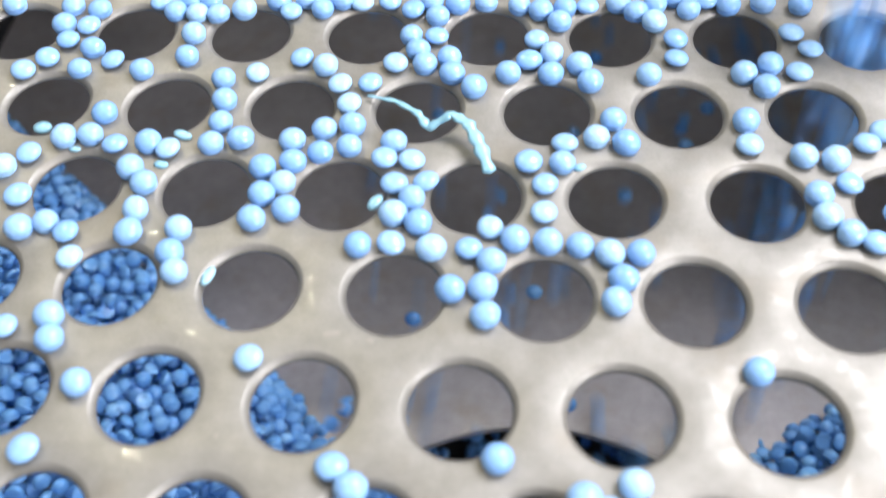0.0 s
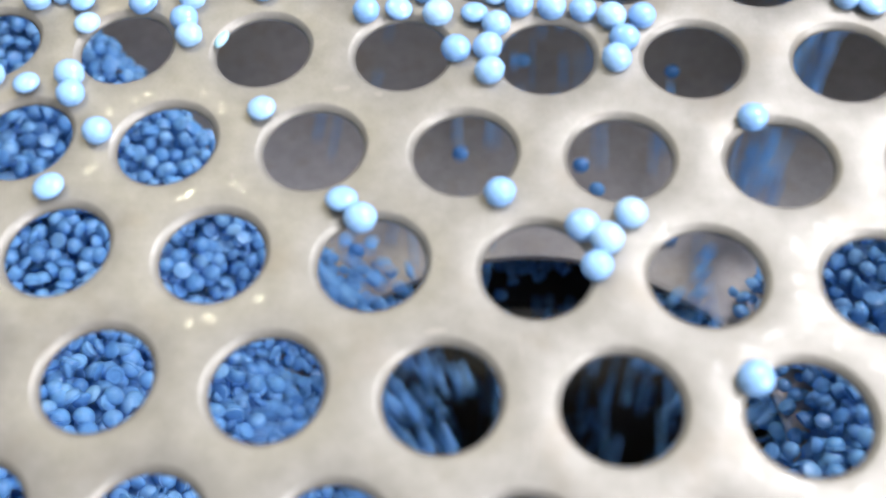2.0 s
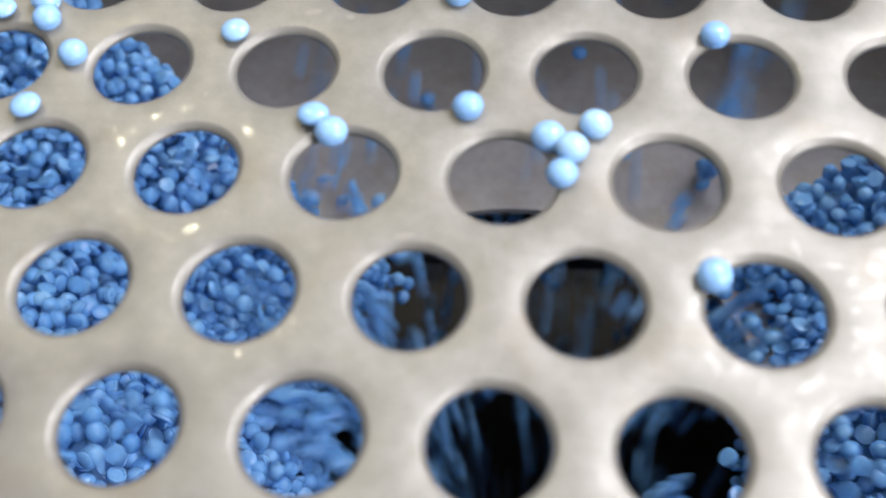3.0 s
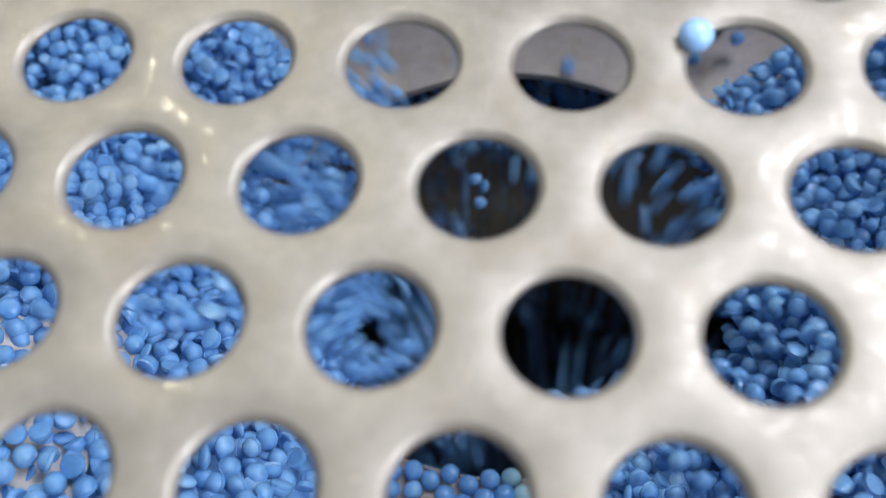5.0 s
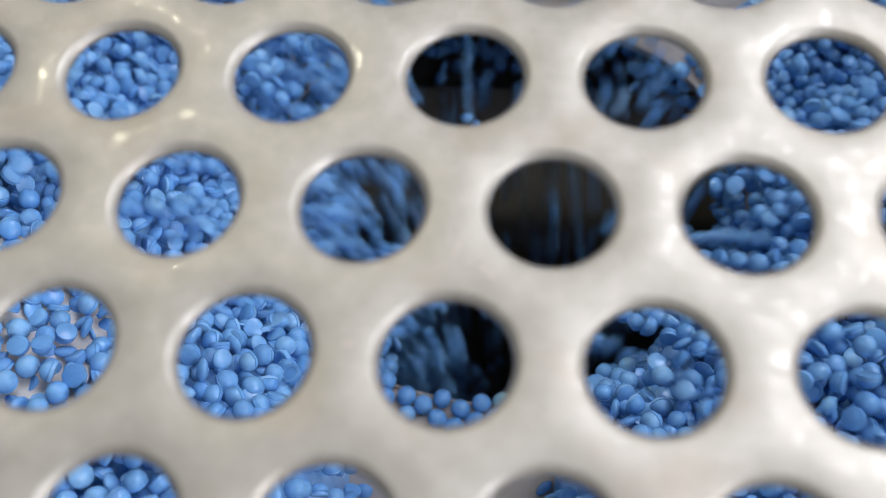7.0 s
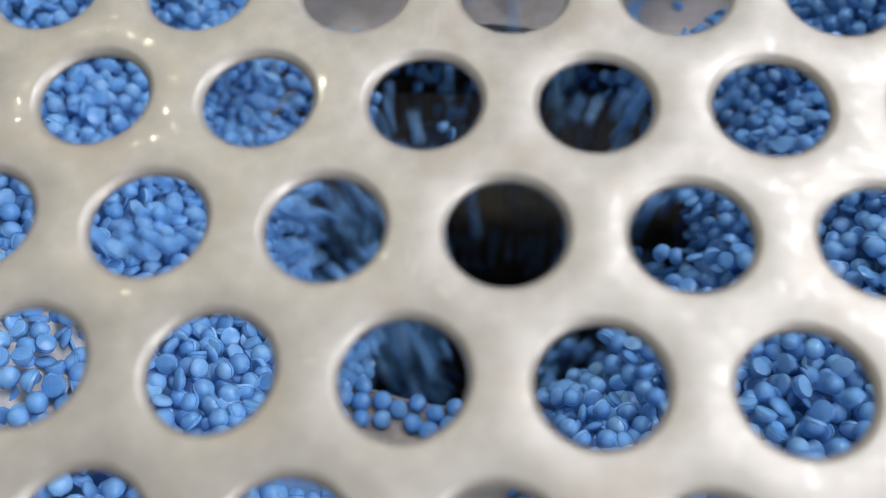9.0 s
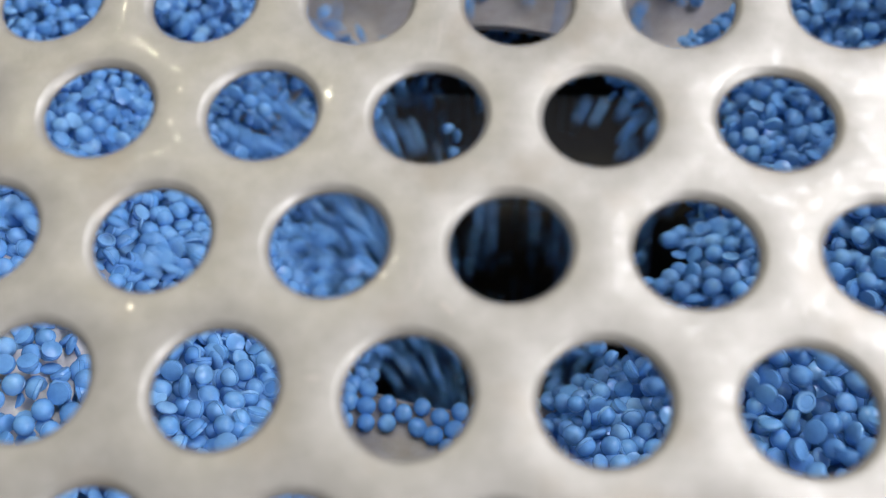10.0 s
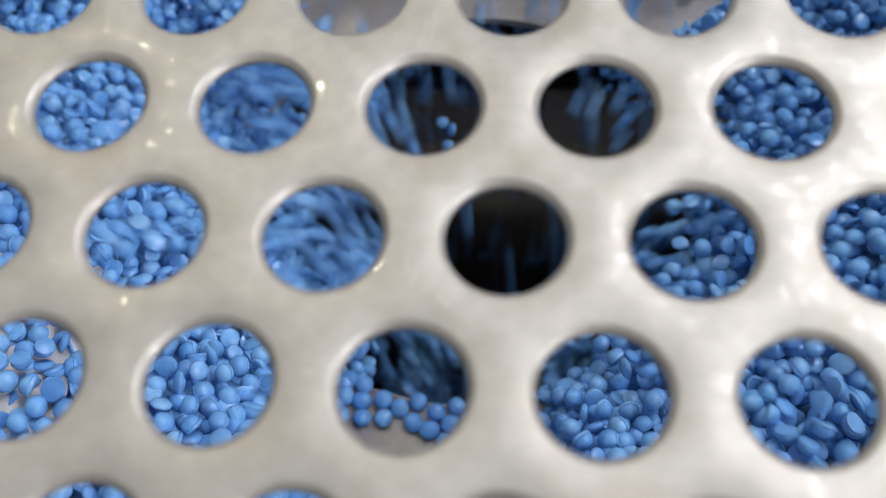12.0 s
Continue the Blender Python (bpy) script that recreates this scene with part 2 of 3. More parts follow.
def lower_deck():
    x0, x1, y0, y1 = -231, 231, -203, 405
    seg = 96
    verts, faces = [], []
    rim, outer = [], []
    for k in range(seg):
        a = 2 * math.pi * k / seg
        c, s = math.cos(a), math.sin(a)
        reach = min((x1 - OX) / c if c > 1e-6 else 1e9, (x0 - OX) / c if c < -1e-6 else 1e9,
                    (y1 - OY) / s if s > 1e-6 else 1e9, (y0 - OY) / s if s < -1e-6 else 1e9)
        rim.append((OX + outlet_radius(a) * c, OY + outlet_radius(a) * s))
        outer.append((OX + reach * c, OY + reach * s))
    levels = [(outer, DECK_Z), ([(OX + (x - OX) * 1.02, OY + (y - OY) * 1.02) for x, y in rim], DECK_Z), (rim, DECK_Z - 0.8), (rim, DECK_Z - 3), (outer, DECK_Z - 3)]
    for points, z in levels:
        verts.extend((x, y, z) for x, y in points)
    for n in range(len(levels) - 1):
        for k in range(seg):
            m = (k + 1) % seg
            faces.append((n * seg + k, (n + 1) * seg + k, (n + 1) * seg + m, n * seg + m))
    deck = tagged(new("lower_deck"), "grey steel lower deck with a round outlet", "deck")
    sheet = new("deck_sheet", mesh_of("deck_sheet", verts, faces, DECK, False))
    sheet.parent = deck
    ring = [(-0.3, -0.5), (-0.2, -0.1), (0.2, 0.08), (0.7, 0.08), (1.1, 0.01), (0.6, -0.3)]
    band, links = [], []
    for k in range(seg):
        a = 2 * math.pi * k / seg
        band.extend((OX + (outlet_radius(a) + r) * math.cos(a), OY + (outlet_radius(a) + r) * math.sin(a), DECK_Z + z) for r, z in ring)
        for n in range(len(ring)):
            m, q = (n + 1) % len(ring), (k + 1) % seg
            links.append((k * 6 + n, q * 6 + n, q * 6 + m, k * 6 + m))
    rim_part = new("outlet_rim", mesh_of("outlet_rim", band, links, DECK))
    rim_part.parent = deck
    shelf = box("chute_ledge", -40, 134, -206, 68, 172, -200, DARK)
    tagged(shelf, "narrow steel ledge below the outlet's edge, near-black as if unlit", "ledge")


lower_deck()


# ---- heaps of granulate on the deck ----
LEFT = ((55, -260), (59, -150), (64, -126), (74, -111), (92, -98), (105, -87), (130, -74), (220, -60))
RIGHT = ((66, -260), (69, -150), (73, -131), (84, -111), (107, -96), (125, -88), (160, -80), (220, -74))


def smooth_step(a, b, v):
    t = min(1.0, max(0.0, (v - a) / (b - a)))
    return t * t * (3 - 2 * t)


def profile_height(table, r):
    if r <= table[0][0]:
        return table[0][1] - (table[0][0] - r) * 2.5
    for (r0, z0), (r1, z1) in zip(table, table[1:]):
        if r <= r1:
            return z0 + (z1 - z0) * (r - r0) / (r1 - r0)
    return table[-1][1]


def heap_height(side, x, y):
    """Height of the granulate's surface, or None where the deck is bare."""
    r = math.hypot(x - OX, y - OY)
    if side < 0:
        z = profile_height(LEFT, r) - 34 * smooth_step(10, 85, y)
        back = 80 + (-26 - x) * 0.85 if x < -26 else 80 + (-26 - x) * 0.5
        weight = smooth_step(-20, 8, back - y) * smooth_step(-16, -34, x if y < 12 else -40)
    else:
        z = profile_height(RIGHT, r) - 30 * smooth_step(15, 90, y)
        back = 89 + (x - 46) * 0.58
        weight = smooth_step(-14, 10, back - y) * smooth_step(24, 44, x if y < 12 else 50)
    z += 2.5 * noise.noise((x * 0.03, y * 0.03, side)) * min(1, r / 90)
    z = (DECK_Z - 8) + (z - DECK_Z + 8) * weight
    return z if (weight > 0.02 and z > -235) else None


LANES = {-1: (146, 206), 1: (-62, 32)}


def in_lane(side, x, y):
    angle = math.degrees(math.atan2(y - OY, x - OX))
    low, high = LANES[side]
    if side < 0 and math.hypot(x - OX, y - OY) < 100:
        high = 236
    return low < (angle % 360 if side < 0 else angle) < high


def heap(side, name, x0, x1, y0, y1, label):
    """A solid bed with a skin of loose grains on it."""
    step, verts, faces, index = 5.0, [], [], {}
    nx, ny = int((x1 - x0) / step), int((y1 - y0) / step)
    for a in range(nx + 1):
        for b in range(ny + 1):
            z = heap_height(side, x0 + a * step, y0 + b * step)
            if z is not None and z > -152:
                index[a, b] = len(verts)
                verts.append((x0 + a * step, y0 + b * step, z - 13.0))
    for a in range(nx):
        for b in range(ny):
            corners = [(a, b), (a + 1, b), (a + 1, b + 1), (a, b + 1)]
            if all(c in index for c in corners):
                faces.append(tuple(index[c] for c in corners))
    thing = tagged(new(name), label, "pellet heap")
    bed = new("bed", mesh_of("bed", verts, faces, GRAIN))
    bed.parent = thing
    rng = random.Random(5 + side)
    places = []
    gap = 5.25
    for a in range(int((x1 - x0) / gap)):
        for b in range(int((y1 - y0) / (gap * 0.87))):
            x = x0 + (a + 0.5 * (b % 2)) * gap + rng.uniform(-0.6, 0.6)
            y = y0 + b * gap * 0.87 + rng.uniform(-0.6, 0.6)
            z = heap_height(side, x, y)
            if z is not None and not (side < 0 and sheet_area(x, y) and rng.random() < 0.03):
                sunk = (1.6 if side > 0 else 3.2) if in_lane(side, x, y) else 0.0
                if z > -160:
                    places.append((x + rng.uniform(-0.5, 0.5), y + rng.uniform(-0.5, 0.5), z - sunk + rng.uniform(-2.2, 1.8), None))
                    places.append((x + gap * 0.5, y + gap * 0.3, z - sunk - 4.6 + rng.uniform(-1.2, 1.2), None))
                    if math.hypot(x - OX, y - OY) < 90:
                        places.append((x + gap * 0.2, y - gap * 0.4, z - sunk - 8 + rng.uniform(-1.2, 1.2), None))
    skin = tagged(new("granulate", grains("granulate", places, GRAIN, 40 + side)), kind="stuff")
    skin.parent = thing


def sheet_area(x, y):
    return -118 < x < -70 and -70 < y < -8


heap(-1, "pellet_heap", -215, 10, -150, 230, "heap of blue plastic pellets sliding into the outlet")
heap(1, "pellet_heap", 16, 215, -150, 190, "steep heap of blue plastic pellets beside the dark outlet")


def pale_sheet():
    """A bright sheet that shows between thinly spread grains."""
    verts, faces = [], []
    for a in range(11):
        for b in range(14):
            x, y = -118 + a * 4.8, -70 + b * 4.8
            verts.append((x, y, heap_height(-1, x, y) - 3.4))
    for a in range(10):
        for b in range(13):
            faces.append((a * 14 + b, (a + 1) * 14 + b, (a + 1) * 14 + b + 1, a * 14 + b + 1))
    ob = new("guide_sheet", mesh_of("guide_sheet", verts, faces, PALE))
    tagged(ob, "bright steel guide sheet under thinly spread pellets", "sheet")


pale_sheet()

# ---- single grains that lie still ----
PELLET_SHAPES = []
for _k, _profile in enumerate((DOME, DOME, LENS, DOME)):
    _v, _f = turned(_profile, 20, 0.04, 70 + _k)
    PELLET_SHAPES.append(mesh_of("pellet", _v, _f, LIT_PELLET, crease=40))
# The copy with shade in its colour serves pellets under the plate.
SHADED_SHAPE = PELLET_SHAPES[0].copy()
SHADED_SHAPE.materials[0] = SHADED
PALE_SHAPE = PELLET_SHAPES[0].copy()
PALE_SHAPE.materials[0] = SHARD
lie = random.Random(17)


def lay_pellet(x, y, z, label, group, tilt=0.06, data=None):
    ob = new("plastic_pellet", data or lie.choice(PELLET_SHAPES))
    ob.matrix_basis = pose(x * MM, y * MM, z * MM, math.degrees(lie.gauss(0, tilt)), math.degrees(lie.gauss(0, tilt)), lie.uniform(0, 360))
    ob.scale = (lie.uniform(0.99, 1.09),) * 3
    return tagged(ob, label, "pellet", group)


def over_bore(x, y):
    j = round(y / ROW)
    return min(math.hypot(x - lattice(i, n)[0], y - lattice(i, n)[1]) for n in (j - 1, j, j + 1) for i in range(-9, 9))


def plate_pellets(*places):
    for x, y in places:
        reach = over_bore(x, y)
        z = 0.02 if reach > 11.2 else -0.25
        lay_pellet(x, y, z, "domed plastic pellet lying on the steel plate, its blue paled as if lit", "pellets on the plate")


def loose_pellets():
    plate_pellets((46.3, 5.2))
    plate_pellets((-71.7, 35.1), (-19.8, 34.5), (-16.3, 31.2), (20.8, 31.3), (23.1, 23.8), (24.7, 28.7), (28.5, 34.1))
    plate_pellets((6.8, 37.4))
    plate_pellets((-74.3, 56.8), (-66.7, 48.0), (-37.2, 54.2), (49.8, 55.5))
    plate_pellets((-91.2, 61.0), (-83.4, 58.8), (-75.8, 61.6), (3.5, 64.9), (26.3, 68.9))
    plate_pellets((-88.5, 81.5), (-78.6, 80.9), (-76.3, 75.1), (-66.1, 81.3), (-56.9, 76.7), (-55.0, 72.4), (-21.4, 79.8), (-15.3, 80.6), (-7.5, 79.6), (-3.2, 70.4), (-0.4, 79.5), (2.7, 71.2), (4.0, 76.7), (14.2, 81.7), (20.1, 81.0), (25.6, 79.5), (28.0, 73.9), (31.2, 79.7))
    plate_pellets((-98.4, 84.7), (-91.5, 90.0), (-83.5, 83.5), (-66.3, 87.2), (-56.6, 82.6), (-42.8, 85.4), (-42.0, 91.6), (-36.6, 88.2), (-15.5, 87.5), (-12.1, 91.6), (-10.4, 85.6), (3.3, 85.0), (8.1, 82.2), (13.3, 88.7), (65.8, 89.5), (69.5, 85.8), (73.7, 83.7), (78.6, 90.6))
    plate_pellets((-101.6, 95.0), (-97.0, 97.4), (-92.8, 101.2), (-75.2, 104.0), (-70.3, 97.8), (-66.3, 93.8), (-63.6, 103.1), (-55.1, 104.9), (-43.0, 98.6), (-38.3, 94.7), (-37.2, 100.3), (-32.0, 103.2), (-26.3, 104.9), (-18.8, 101.7), (-16.1, 95.3), (-13.3, 101.4), (-9.7, 96.0), (10.0, 101.6), (13.4, 95.8), (16.7, 101.5), (63.5, 104.6), (65.0, 95.0), (69.5, 104.1), (71.2, 98.0))
    plate_pellets((-86.8, 106.0), (-81.2, 106.6), (-80.0, 113.2), (-54.3, 111.0), (-49.1, 106.2), (-38.3, 106.4), (-32.2, 109.8), (-26.5, 110.9), (-17.3, 106.2), (23.4, 108.6), (26.9, 113.8), (29.3, 107.2), (53.5, 107.4), (53.5, 114.0), (79.8, 111.6))
    plate_pellets((-102.4, 125.8), (-89.7, 126.6), (-75.4, 126.4), (-56.5, 124.1), (-54.9, 117.5), (-49.4, 126.0), (-34.6, 128.6), (-30.6, 122.9), (-27.9, 117.3), (-24.2, 123.3), (-6.9, 126.5), (-2.1, 122.6), (5.1, 127.1), (14.1, 127.2), (22.4, 124.8), (34.8, 127.1), (54.5, 128.0), (58.6, 123.9), (65.7, 128.3))
    plate_pellets((-98.2, 130.0), (-95.1, 135.9), (-88.7, 133.5), (-82.8, 129.7), (-66.4, 138.6), (-66.3, 131.1), (-40.2, 131.0), (-19.4, 129.6), (-16.9, 139.0), (-14.9, 133.8), (-13.0, 129.4), (-11.2, 138.5), (-7.9, 131.6), (9.4, 131.0), (10.9, 137.9), (14.4, 133.4), (20.1, 130.0), (40.6, 132.1), (40.8, 138.4), (60.0, 130.7), (68.9, 135.3))
    plate_pellets((-112.1, 148.3), (-97.9, 141.6), (-97.4, 147.6), (-91.8, 141.1), (-90.5, 146.5), (-76.7, 149.3), (-67.0, 145.4), (-64.7, 150.1), (-62.3, 145.5), (-56.5, 147.5), (-45.4, 146.7), (-38.3, 147.4), (-33.8, 150.5), (-29.1, 149.8), (-22.9, 150.3), (-17.2, 147.4), (-11.4, 145.2), (-7.3, 149.5), (-0.9, 150.2), (6.6, 149.3), (11.6, 147.4), (15.8, 143.6), (22.0, 149.1), (29.0, 150.5), (36.5, 144.3), (37.1, 150.0), (44.4, 148.2), (65.5, 140.6), (68.8, 150.0))
    plate_pellets((-72.5, 146.5), (-69.7, 150.6), (-48.8, 150.4), (-42.2, 150.5), (-13.0, 150.1), (17.0, 148.6), (32.8, 147.5), (41.5, 152.3), (53.2, 150.0), (60.6, 150.6), (48.3, 151.3), (76.1, 108.2), (-68.3, 105.0), (17.2, 106.9))


loose_pellets()


def outlet_row():
    """Grains caught on the deck along the outlet's near edge, and on the ledge below its far edge."""
    rng = random.Random(23)
    caught = ((-15.1, -22.0), (-9.0, -20.9), (-14.6, -26.9), (-8.5, -26.4), (-3.5, -23.4), (1.6, -21.6), (0.3, -27.4), (6.6, -24.3), (5.1, -29.6),
              (12.2, -22.9), (10.6, -27.8), (16.4, -26.6), (9.5, -33.0), (-20.1, -20.6), (-20.9, -26.2), (15.4, -31.8), (18.0, -21.6), (22.0, -26.0),
              (21.0, -31.2), (27.0, -22.0), (27.2, -28.6), (14.0, -37.2), (20.0, -36.6), (26.0, -34.2), (32.0, -25.0), (32.4, -31.4), (-24.6, -15.2), (-19.6, -15.4), (-26.2, -20.6), (-28.8, -10.6), (-23.6, -9.8), (-31.4, -16.0), (-26.8, -26.0))
    brink = [radians(-131 + 4.3 * k) for k in range(17)]
    brink = [(OX + (outlet_radius(a) + 0.8) * math.cos(a), OY + (outlet_radius(a) + 0.8) * math.sin(a)) for a in brink]
    caught += tuple(q for q in brink if all(math.hypot(q[0] - x, q[1] - y) > 4.3 for x, y in caught))
    for x, y in caught:
        pale = PALE_SHAPE if x > 3 and rng.random() < 0.35 else SHADED_SHAPE
        lay_pellet(x + rng.uniform(-0.3, 0.3), y + 1.0 + rng.uniform(-0.3, 0.3), DECK_Z, "blue plastic pellet resting at the outlet's edge", "pellets at the outlet", 0.1, pale)
    for k in range(18):
        if k in (4, 11):
            continue
        lay_pellet(-36 + k * 5.75 + rng.uniform(-0.2, 0.2), 149 + rng.uniform(-1.2, 1.2), -200, "blue plastic pellet lying on the dark ledge", "pellets on the ledge", 0.1, SHADED_SHAPE)


outlet_row()


def strand():
    """A torn, beaded sliver of plastic across one hole."""
    spine = [(-24.5, 119.6, 1.0), (-18, 116.9, 2.2), (-12.8, 112.6, 3.0), (-10.5, 109.5, 2.0), (-5.7, 111.2, 4.5), (-2.1, 108.6, 4.2), (0.4, 104.0, 2.8), (2.7, 98.4, 1.0)]
    width = [0.3, 0.6, 0.8, 1.1, 1.0, 1.3, 1.5, 1.2]
    verts, faces, seg, rings = [], [], 8, 64
    for n in range(rings):
        t = n / (rings - 1) * (len(spine) - 1)
        k = min(int(t), len(spine) - 2)
        f = t - k
        f = f * f * (3 - 2 * f) * 0.35 + f * 0.65
        p = Vector(spine[k]).lerp(Vector(spine[k + 1]), f)
        d = (Vector(spine[k + 1]) - Vector(spine[k])).normalized()
        across = d.cross(Vector((0, 0, 1))).normalized()
        up = across.cross(d)
        w = (width[k] + (width[k + 1] - width[k]) * f) * (1 + 0.2 * math.sin(n * 1.15)) * (0.25 if n in (0, rings - 1) else 1)
        for s in range(seg):
            a = 2 * math.pi * s / seg
            verts.append(tuple(p + across * (w * math.cos(a)) + up * (0.4 * w * math.sin(a))))
    for n in range(rings - 1):
        for s in range(seg):
            m = (s + 1) % seg
            faces.append((n * seg + s, n * seg + m, (n + 1) * seg + m, (n + 1) * seg + s))
    faces.append(tuple(range(seg))[::-1])
    faces.append(tuple(range((rings - 1) * seg, rings * seg)))
    ob = new("plastic_strand", mesh_of("plastic_strand", verts, faces, SHARD))
    tagged(ob, "thin beaded strand of pale blue plastic lying across a hole", "plastic strand")


strand()


def shards():
    rng = random.Random(31)
    for x, y, turn, size in ((-92.7, 109.1, 12, 0.9), (-61.9, 107.8, -20, 0.8), (20.2, 101.2, 40, 0.55), (-19.4, 90.8, 70, 0.8), (-48.6, 72.0, 80, 0.8), (-83.9, 103.3, 5, 0.5), (-64.5, 99.5, 0, 0.7)):
        v, f = turned(FLAKE, 14, 0.2, rng.randrange(99))
        ob = new("plastic_flake", mesh_of("plastic_flake", [(a * size * 1.1, b * size * 0.6, c * size) for a, b, c in v], f, SHARD))
        ob.matrix_basis = pose(x * MM, y * MM, 0.0, 0, 0, turn)
        tagged(ob, "pale blue flake of broken plastic on the steel plate", "plastic flake", "flakes on the plate")


shards()


def smudges():
    """Thin crusts of dirt that stick to the plate between the holes."""
    for k, (x, y, turn, long, wide) in enumerate(((-23.6, 60.6, 8, 1.6, 0.7), (-16.6, 59.4, -10, 1.0, 0.5), (-1.7, 10.9, 5, 1.5, 0.6), (13.9, -53.8, 70, 1.7, 0.5), (0.5, -68.5, 10, 1.0, 0.5),
                                                   (14.3, -8.0, 88, 4.6, 0.16), (11.6, 8.6, 98, 3.6, 0.15), (22.9, -10.2, 84, 1.8, 0.2), (18.3, -57.3, 140, 1.5, 0.35), (12.8, -51.6, 92, 1.6, 0.3),
                                                   (41.0, 62.0, 20, 0.9, 0.4), (-40.2, 39.6, 60, 0.8, 0.35), (67.2, -30.5, 15, 1.0, 0.35))):
        if over_bore(x, y) < 11:
            continue
        v, f = turned([(1.0, 0), (0.8, 0.02), (0.4, 0.035), (0, 0.04)], 18, 0.35, 60 + k)
        ob = new("dirt_smudge", mesh_of("dirt_smudge", [(a * long, b * wide, c) for a, b, c in v], f, GRIME))
        ob.matrix_basis = pose(x * MM, y * MM, 0.01 * MM, 0, 0, turn)
        tagged(ob, "small dark dirt smudge on the steel plate", "dirt smudge", "smudges on the plate")


smudges()


# ---- grains on the move ----
def cluster(name, count, spread, label, seed):
    """A few grains that travel together, spread (across, along, up)."""
    rng = random.Random(seed)
    places = []
    for _ in range(count * 30):
        x, y, z = (rng.uniform(-s, s) for s in spread)
        if len(places) < count and all((x - p[0]) ** 2 + (y - p[1]) ** 2 + (z - p[2]) ** 2 > 23 for p in places):
            places.append((x, y, z, None))
    ob = new(name, grains(name, places, GRAIN, seed))
    return tagged(ob, label, "pellets", "moving pellets", "stuff")


def circuit(thing, legs, offset):
    """Key a thing round a closed way: legs of (seconds, pose), the last leading back to the first."""
    period = sum(seconds for seconds, _ in legs)
    rows, t, n = [], -offset * period, 0
    while t < 12.4:
        seconds, m = legs[n % len(legs)]
        rows.append((t, m))
        t += seconds
        n += 1
    rows.append((t, legs[n % len(legs)][1]))
    before = max(k for k, (a, _) in enumerate(rows) if a <= 0)
    (a0, m0), (a1, m1) = rows[before], rows[before + 1]
    keyed, last = [(0.0, m0.lerp(m1, -a0 / (a1 - a0)))], frame(0.0)
    for a, m in rows[before + 1:]:
        if frame(a) > last:
            keyed.append((a, m))
            last = frame(a)
    return keyed


def sliding(side, angle, seed):
    """Down the face of a heap, into the outlet and back below the deck."""
    rng = random.Random(seed)
    legs = []
    outer_angle = angle if side > 0 else 146 + (angle - 146) * 0.6
    mouth = angle
    speed = 0.85 + 0.4 * (abs(angle) * 0.618034 % 1)
    turn = rng.uniform(-4, 4)
    lip = ((80, -111), (69, -116), (60, -124), (52, -140), (46, -166), (41, -202)) if side < 0 else ((82, -110), (74, -116), (67, -126), (60, -143), (54, -170), (49, -208))
    beat = speed / 30
    for r, seconds in ((190, 0.85), (150, 0.75), (120, 0.5), (99, 0.26), (lip[0][0], 0.22 if side > 0 else 0.12), (lip[1][0], beat * (3 if side > 0 else 1)), (lip[2][0], beat), (lip[3][0], beat), (lip[4][0], beat), (lip[5][0], beat)):
        angle = mouth + (outer_angle - mouth) * smooth_step(70, 125, r)
        c, s = math.cos(radians(angle)), math.sin(radians(angle))
        x, y = OX + r * c, OY + r * s
        z = heap_height(side, x, y)
        if z is None:
            z = profile_height(LEFT if side < 0 else RIGHT, r)
        z = dict(lip).get(r, z)
        inner = profile_height(LEFT if side < 0 else RIGHT, r - 8)
        outer = profile_height(LEFT if side < 0 else RIGHT, r + 8)
        slope = min(40, math.degrees(math.atan2(outer - inner, 16)) * 0.8)
        m = pose(x * MM, y * MM, (z + 2.2) * MM, 0, 0, angle) @ pose(0, 0, 0, 0, -slope, 0) @ pose(0, 0, 0, 0, 0, turn)
        legs.append((seconds / speed, m))
    tail = pose(0, 0, 0, 0, 0, mouth + turn)
    for r, z, seconds in ((38, -290, 0.05), (36, -440, 0.12), (90, -448, 0.14), (180, -440, 0.14), (192, -260, 0.12)):
        legs.append((seconds, Matrix.Translation(((OX + r * c) * MM, (OY + r * s) * MM, z * MM)) @ tail))
    return legs


def spilling(side, angle, seed):
    """Out from the foot of a heap, over the brink and down the outlet."""
    rng = random.Random(seed)
    c, s = math.cos(radians(angle)), math.sin(radians(angle))
    swerve, lift, legs = rng.uniform(-9, 9), rng.uniform(-7, 3), []
    way = ((84, -130, 1), (70, -124, 1), (61, -124, 1), (53, -135, 1), (46, -154, 1), (40, -182, 1), (35, -220, 1), (31, -275, 1), (28, -360, 3), (62, -360, 3), (88, -220, 2))
    if side > 0:
        way = ((94, -130, 1), (80, -128, 1), (70, -130, 1), (62, -142, 1), (55, -162, 1), (49, -192, 1), (44, -236, 1), (40, -345, 3), (72, -345, 3), (96, -220, 2))
    for r, z, beats in way:
        along = swerve * max(0, 60 - r) / 60
        x, y = OX + r * c - along * s, OY + r * s + along * c
        legs.append((beats / 30, pose(x * MM, y * MM, (z + lift) * MM, 0, 0, angle)))
    return legs


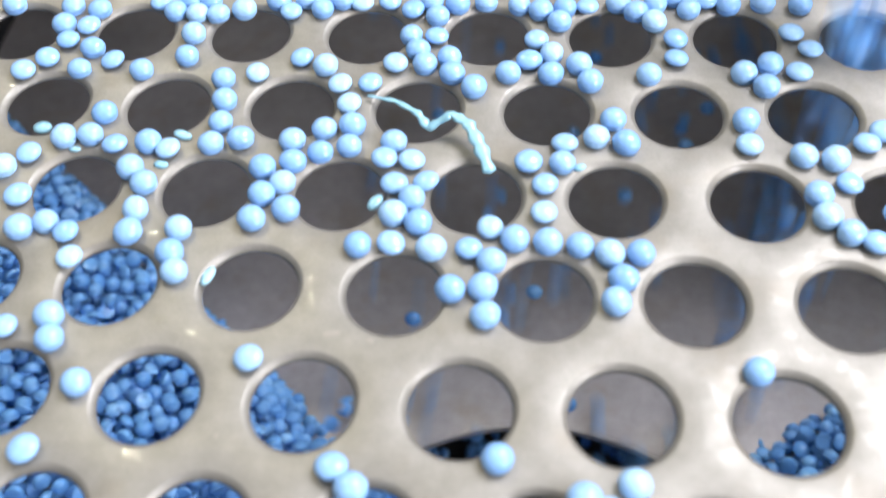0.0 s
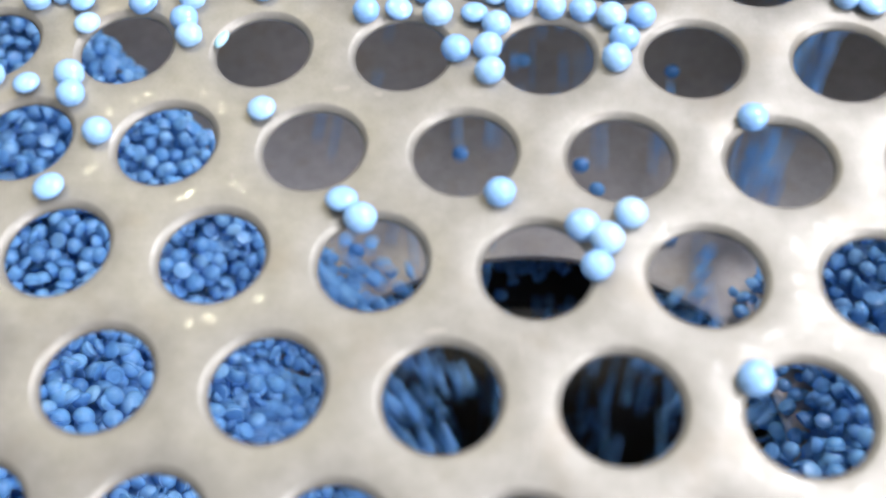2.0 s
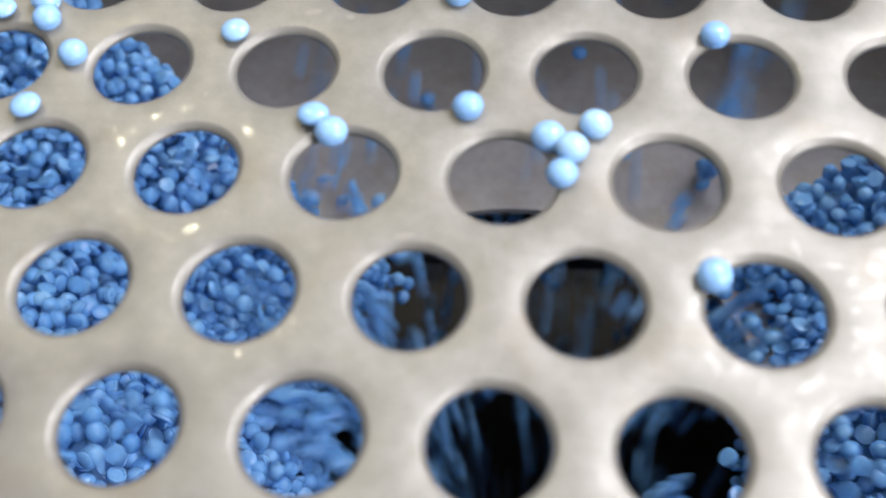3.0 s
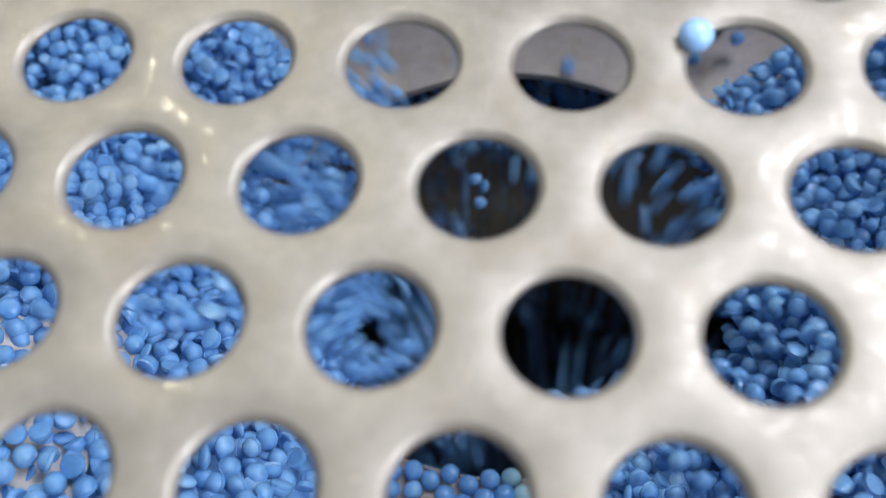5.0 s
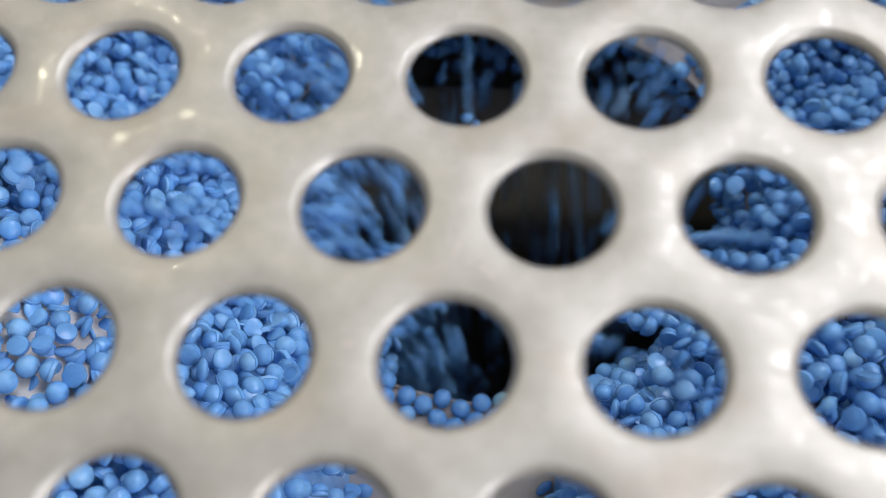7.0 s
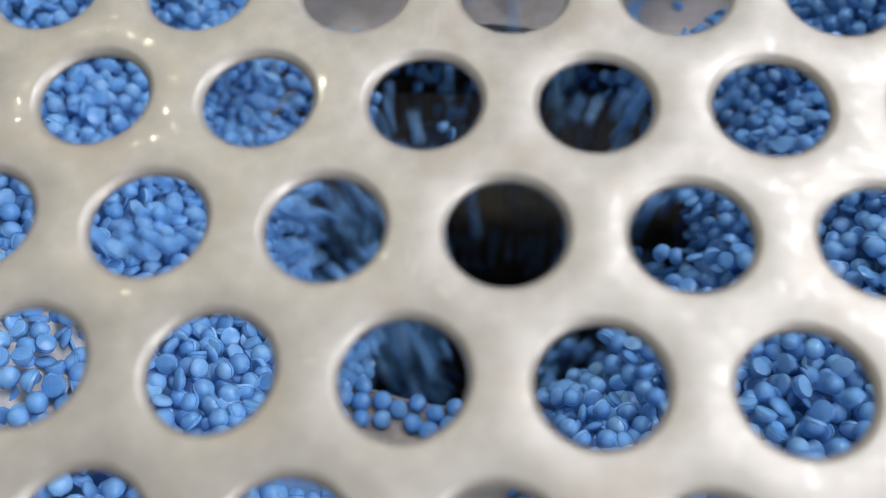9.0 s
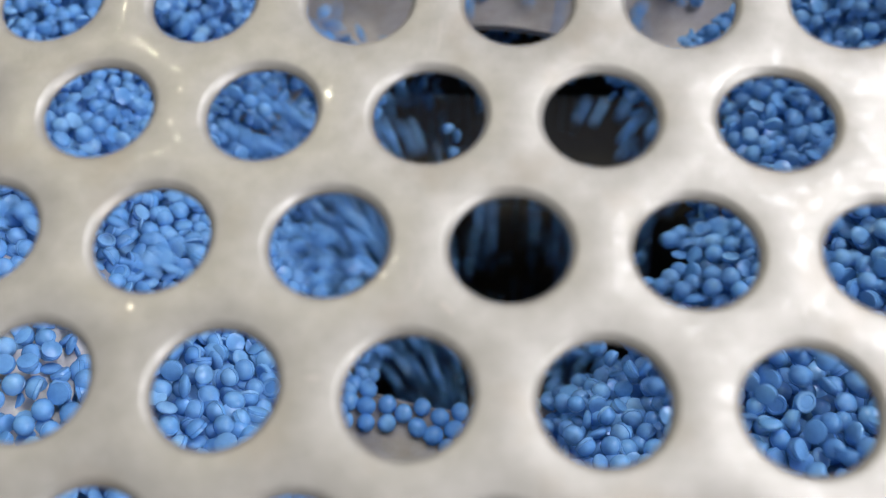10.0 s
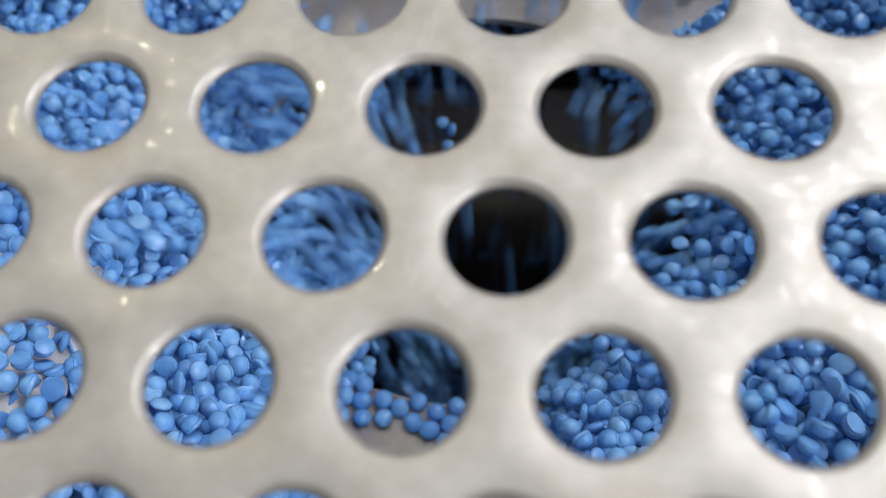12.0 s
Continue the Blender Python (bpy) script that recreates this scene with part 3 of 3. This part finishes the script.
def pouring(x, bounce, seed):
    """Along the deck from the back, over the outlet's edge, down and round again below."""
    rng = random.Random(seed)
    edge = OY + math.sqrt(max(0, OR * OR - min(abs(x - OX), 70) ** 2))
    drift = (OX - x) * rng.uniform(0.1, 0.5) + rng.uniform(-42, 42)
    quick = rng.uniform(0.8, 1.25)
    legs = []
    for y, z, dx, seconds in ((398, DECK_Z + 14, 0, 0.09), (335, DECK_Z + 10 + bounce, 0, 0.09), (270, DECK_Z + 5, 0, 0.09), (205, DECK_Z + 6 + bounce * 0.6, 0.1, 0.1),
                              (edge + 12, DECK_Z + 6, 0.25, 0.04), (edge - 24, -152, 0.4, 0.04), (edge - 56, -176, 0.6, 0.04), (edge - 84, -222, 0.8, 0.04), (edge - 100, -300, 0.9, 0.05),
                              (edge - 108, -440, 1, 0.1), (240, -446, 0.5, 0.12), (396, -446, 0, 0.1), (416, -300, 0, 0.1)):
        legs.append((seconds / quick, pose((x + dx * drift) * MM, y * MM, z * MM, 0, 0, seed * 37 % 80)))
    return legs


def dribbling(x, seed):
    """Along the ledge from under the deck, off its brink and straight down."""
    rng = random.Random(seed)
    sway, quick = rng.uniform(-10, 10), rng.uniform(0.85, 1.2)
    legs = []
    for y, z, dx, seconds in ((168, -196.5, 0, 0.16), (150, -196.5, 0, 0.12), (138, -196.5, 0.1, 0.05), (131, -202, 0.2, 0.04), (127, -224, 0.35, 0.04), (124, -262, 0.5, 0.04), (121, -314, 0.7, 0.04),
                              (119, -380, 0.9, 0.045), (117, -455, 1, 0.08), (190, -460, 1, 0.12), (196, -300, 0.4, 0.12)):
        legs.append((seconds / quick, pose((x + dx * sway) * MM, y * MM, z * MM, 0, 0, seed * 41 % 80)))
    return legs


def hopping(x, seed):
    """A single grain that skips slowly along the deck before it drops."""
    rng = random.Random(seed)
    edge = OY + math.sqrt(max(0, OR * OR - min(abs(x - OX), 70) ** 2))
    legs, y, tilt = [], 398.0, 0
    while y > edge + 6:
        legs.append((rng.uniform(0.09, 0.16), pose((x + rng.uniform(-3, 3)) * MM, y * MM, (DECK_Z + rng.choice((2.2, 9, 17))) * MM, tilt, 0, 0)))
        y -= rng.uniform(14, 30)
        tilt = (tilt + rng.uniform(10, 60)) % 80
    for dy, z, seconds in ((4, -160, 0.07), (12, -220, 0.08), (18, -330, 0.08), (22, -440, 0.2), (-140, -446, 0.2)):
        legs.append((seconds, pose(x * MM, (edge - dy) * MM, z * MM)))
    legs.append((0.2, pose(x * MM, 0.398, -0.44)))
    legs.append((0.2, pose(x * MM, 0.416, -0.3)))
    return legs


def tumbling(x, y, seed):
    """Over the plate from behind, down through one hole to the deck, and round again."""
    rng = random.Random(seed)
    legs = []
    for px, py, pz, seconds in ((x + 6, 470, 60, 0.2), (x + 4, 300, 80, 0.12), (x + 2, 200, 78, 0.09), (x, y + 14, 52, 0.067), (x, y + 2, 12, 0.067), (x, y, -30, 0.06), (x - 1, y - 2, -80, 0.06),
                                (x - 2, y - 4, DECK_Z + 6, 0.1), (x + 20, 250, DECK_Z + 6, 0.12), (x + 10, 412, DECK_Z + 14, 0.08), (x + 10, 490, -120, 0.1)):
        legs.append((seconds, pose(px * MM, py * MM, pz * MM, 0, 0, rng.uniform(0, 30))))
    return legs


def motions():
    chance = random.Random(77)
    for side, low, high, label in ((-1, 146, 236, "loose blue plastic pellets sliding down the heap"), (1, -62, 32, "loose blue plastic pellets sliding towards the outlet")):
        step = 3.1 if side < 0 else 2.7
        lanes = int((high - low) / step)
        for lane in range(lanes):
            angle, shift = low + (lane + 0.5) * step, chance.random()
            for n in range(5):
                ob = cluster("sliding_pellets", 6, (15, 0.9, 0.6), label, 300 + side * 7 + lane * 11 + n * 501)
                walk(ob, circuit(ob, sliding(side, angle, lane), (shift + n / 5) % 1))
    for side, low, high, count in ((-1, 128, 242, 150), (1, -70, 50, 46)):
        for n in range(count):
            angle = low + (n * 0.618034 % 1) * (high - low)
            ob = cluster("spilling_pellets", 5, (13, 6, 4), "blue plastic pellets spilling over the brink of the outlet", 1200 + side * 100 + n)
            walk(ob, circuit(ob, spilling(side, angle, 40 + n), chance.random()))
    for n in range(130):
        x = -34 + (n * 0.618034 % 1) * 98
        ob = cluster("dribbling_pellets", 2, (5, 3, 0.3), "blue plastic pellets dropping off the dark ledge", 2100 + n)
        walk(ob, circuit(ob, dribbling(x, n), chance.random()))
    for n in range(170):
        x = -66 + (n * 0.618034 % 1) * 156
        ob = cluster("falling_pellets", 2, (14, 26, 6), "blue plastic pellets falling over the outlet's edge", 700 + n)
        walk(ob, circuit(ob, pouring(x, chance.uniform(0, 45), n), chance.random()))
    for n in range(38):
        x = -60 + (n * 0.618034 % 1) * 148
        ob = tagged(new("hopping_pellet", SHADED_SHAPE), "single blue plastic pellet skipping along the grey deck", "pellet", "skipping pellets")
        walk(ob, circuit(ob, hopping(x, 60 + n), chance.random()))
    for n in range(44):
        ob = cluster("tumbling_pellets", 9, (8, 8, 10), "blue plastic pellets pouring through a hole of the plate", 900 + n)
        walk(ob, circuit(ob, tumbling(81 + chance.uniform(-1.5, 1.5), 140, n), n / 44))


motions()
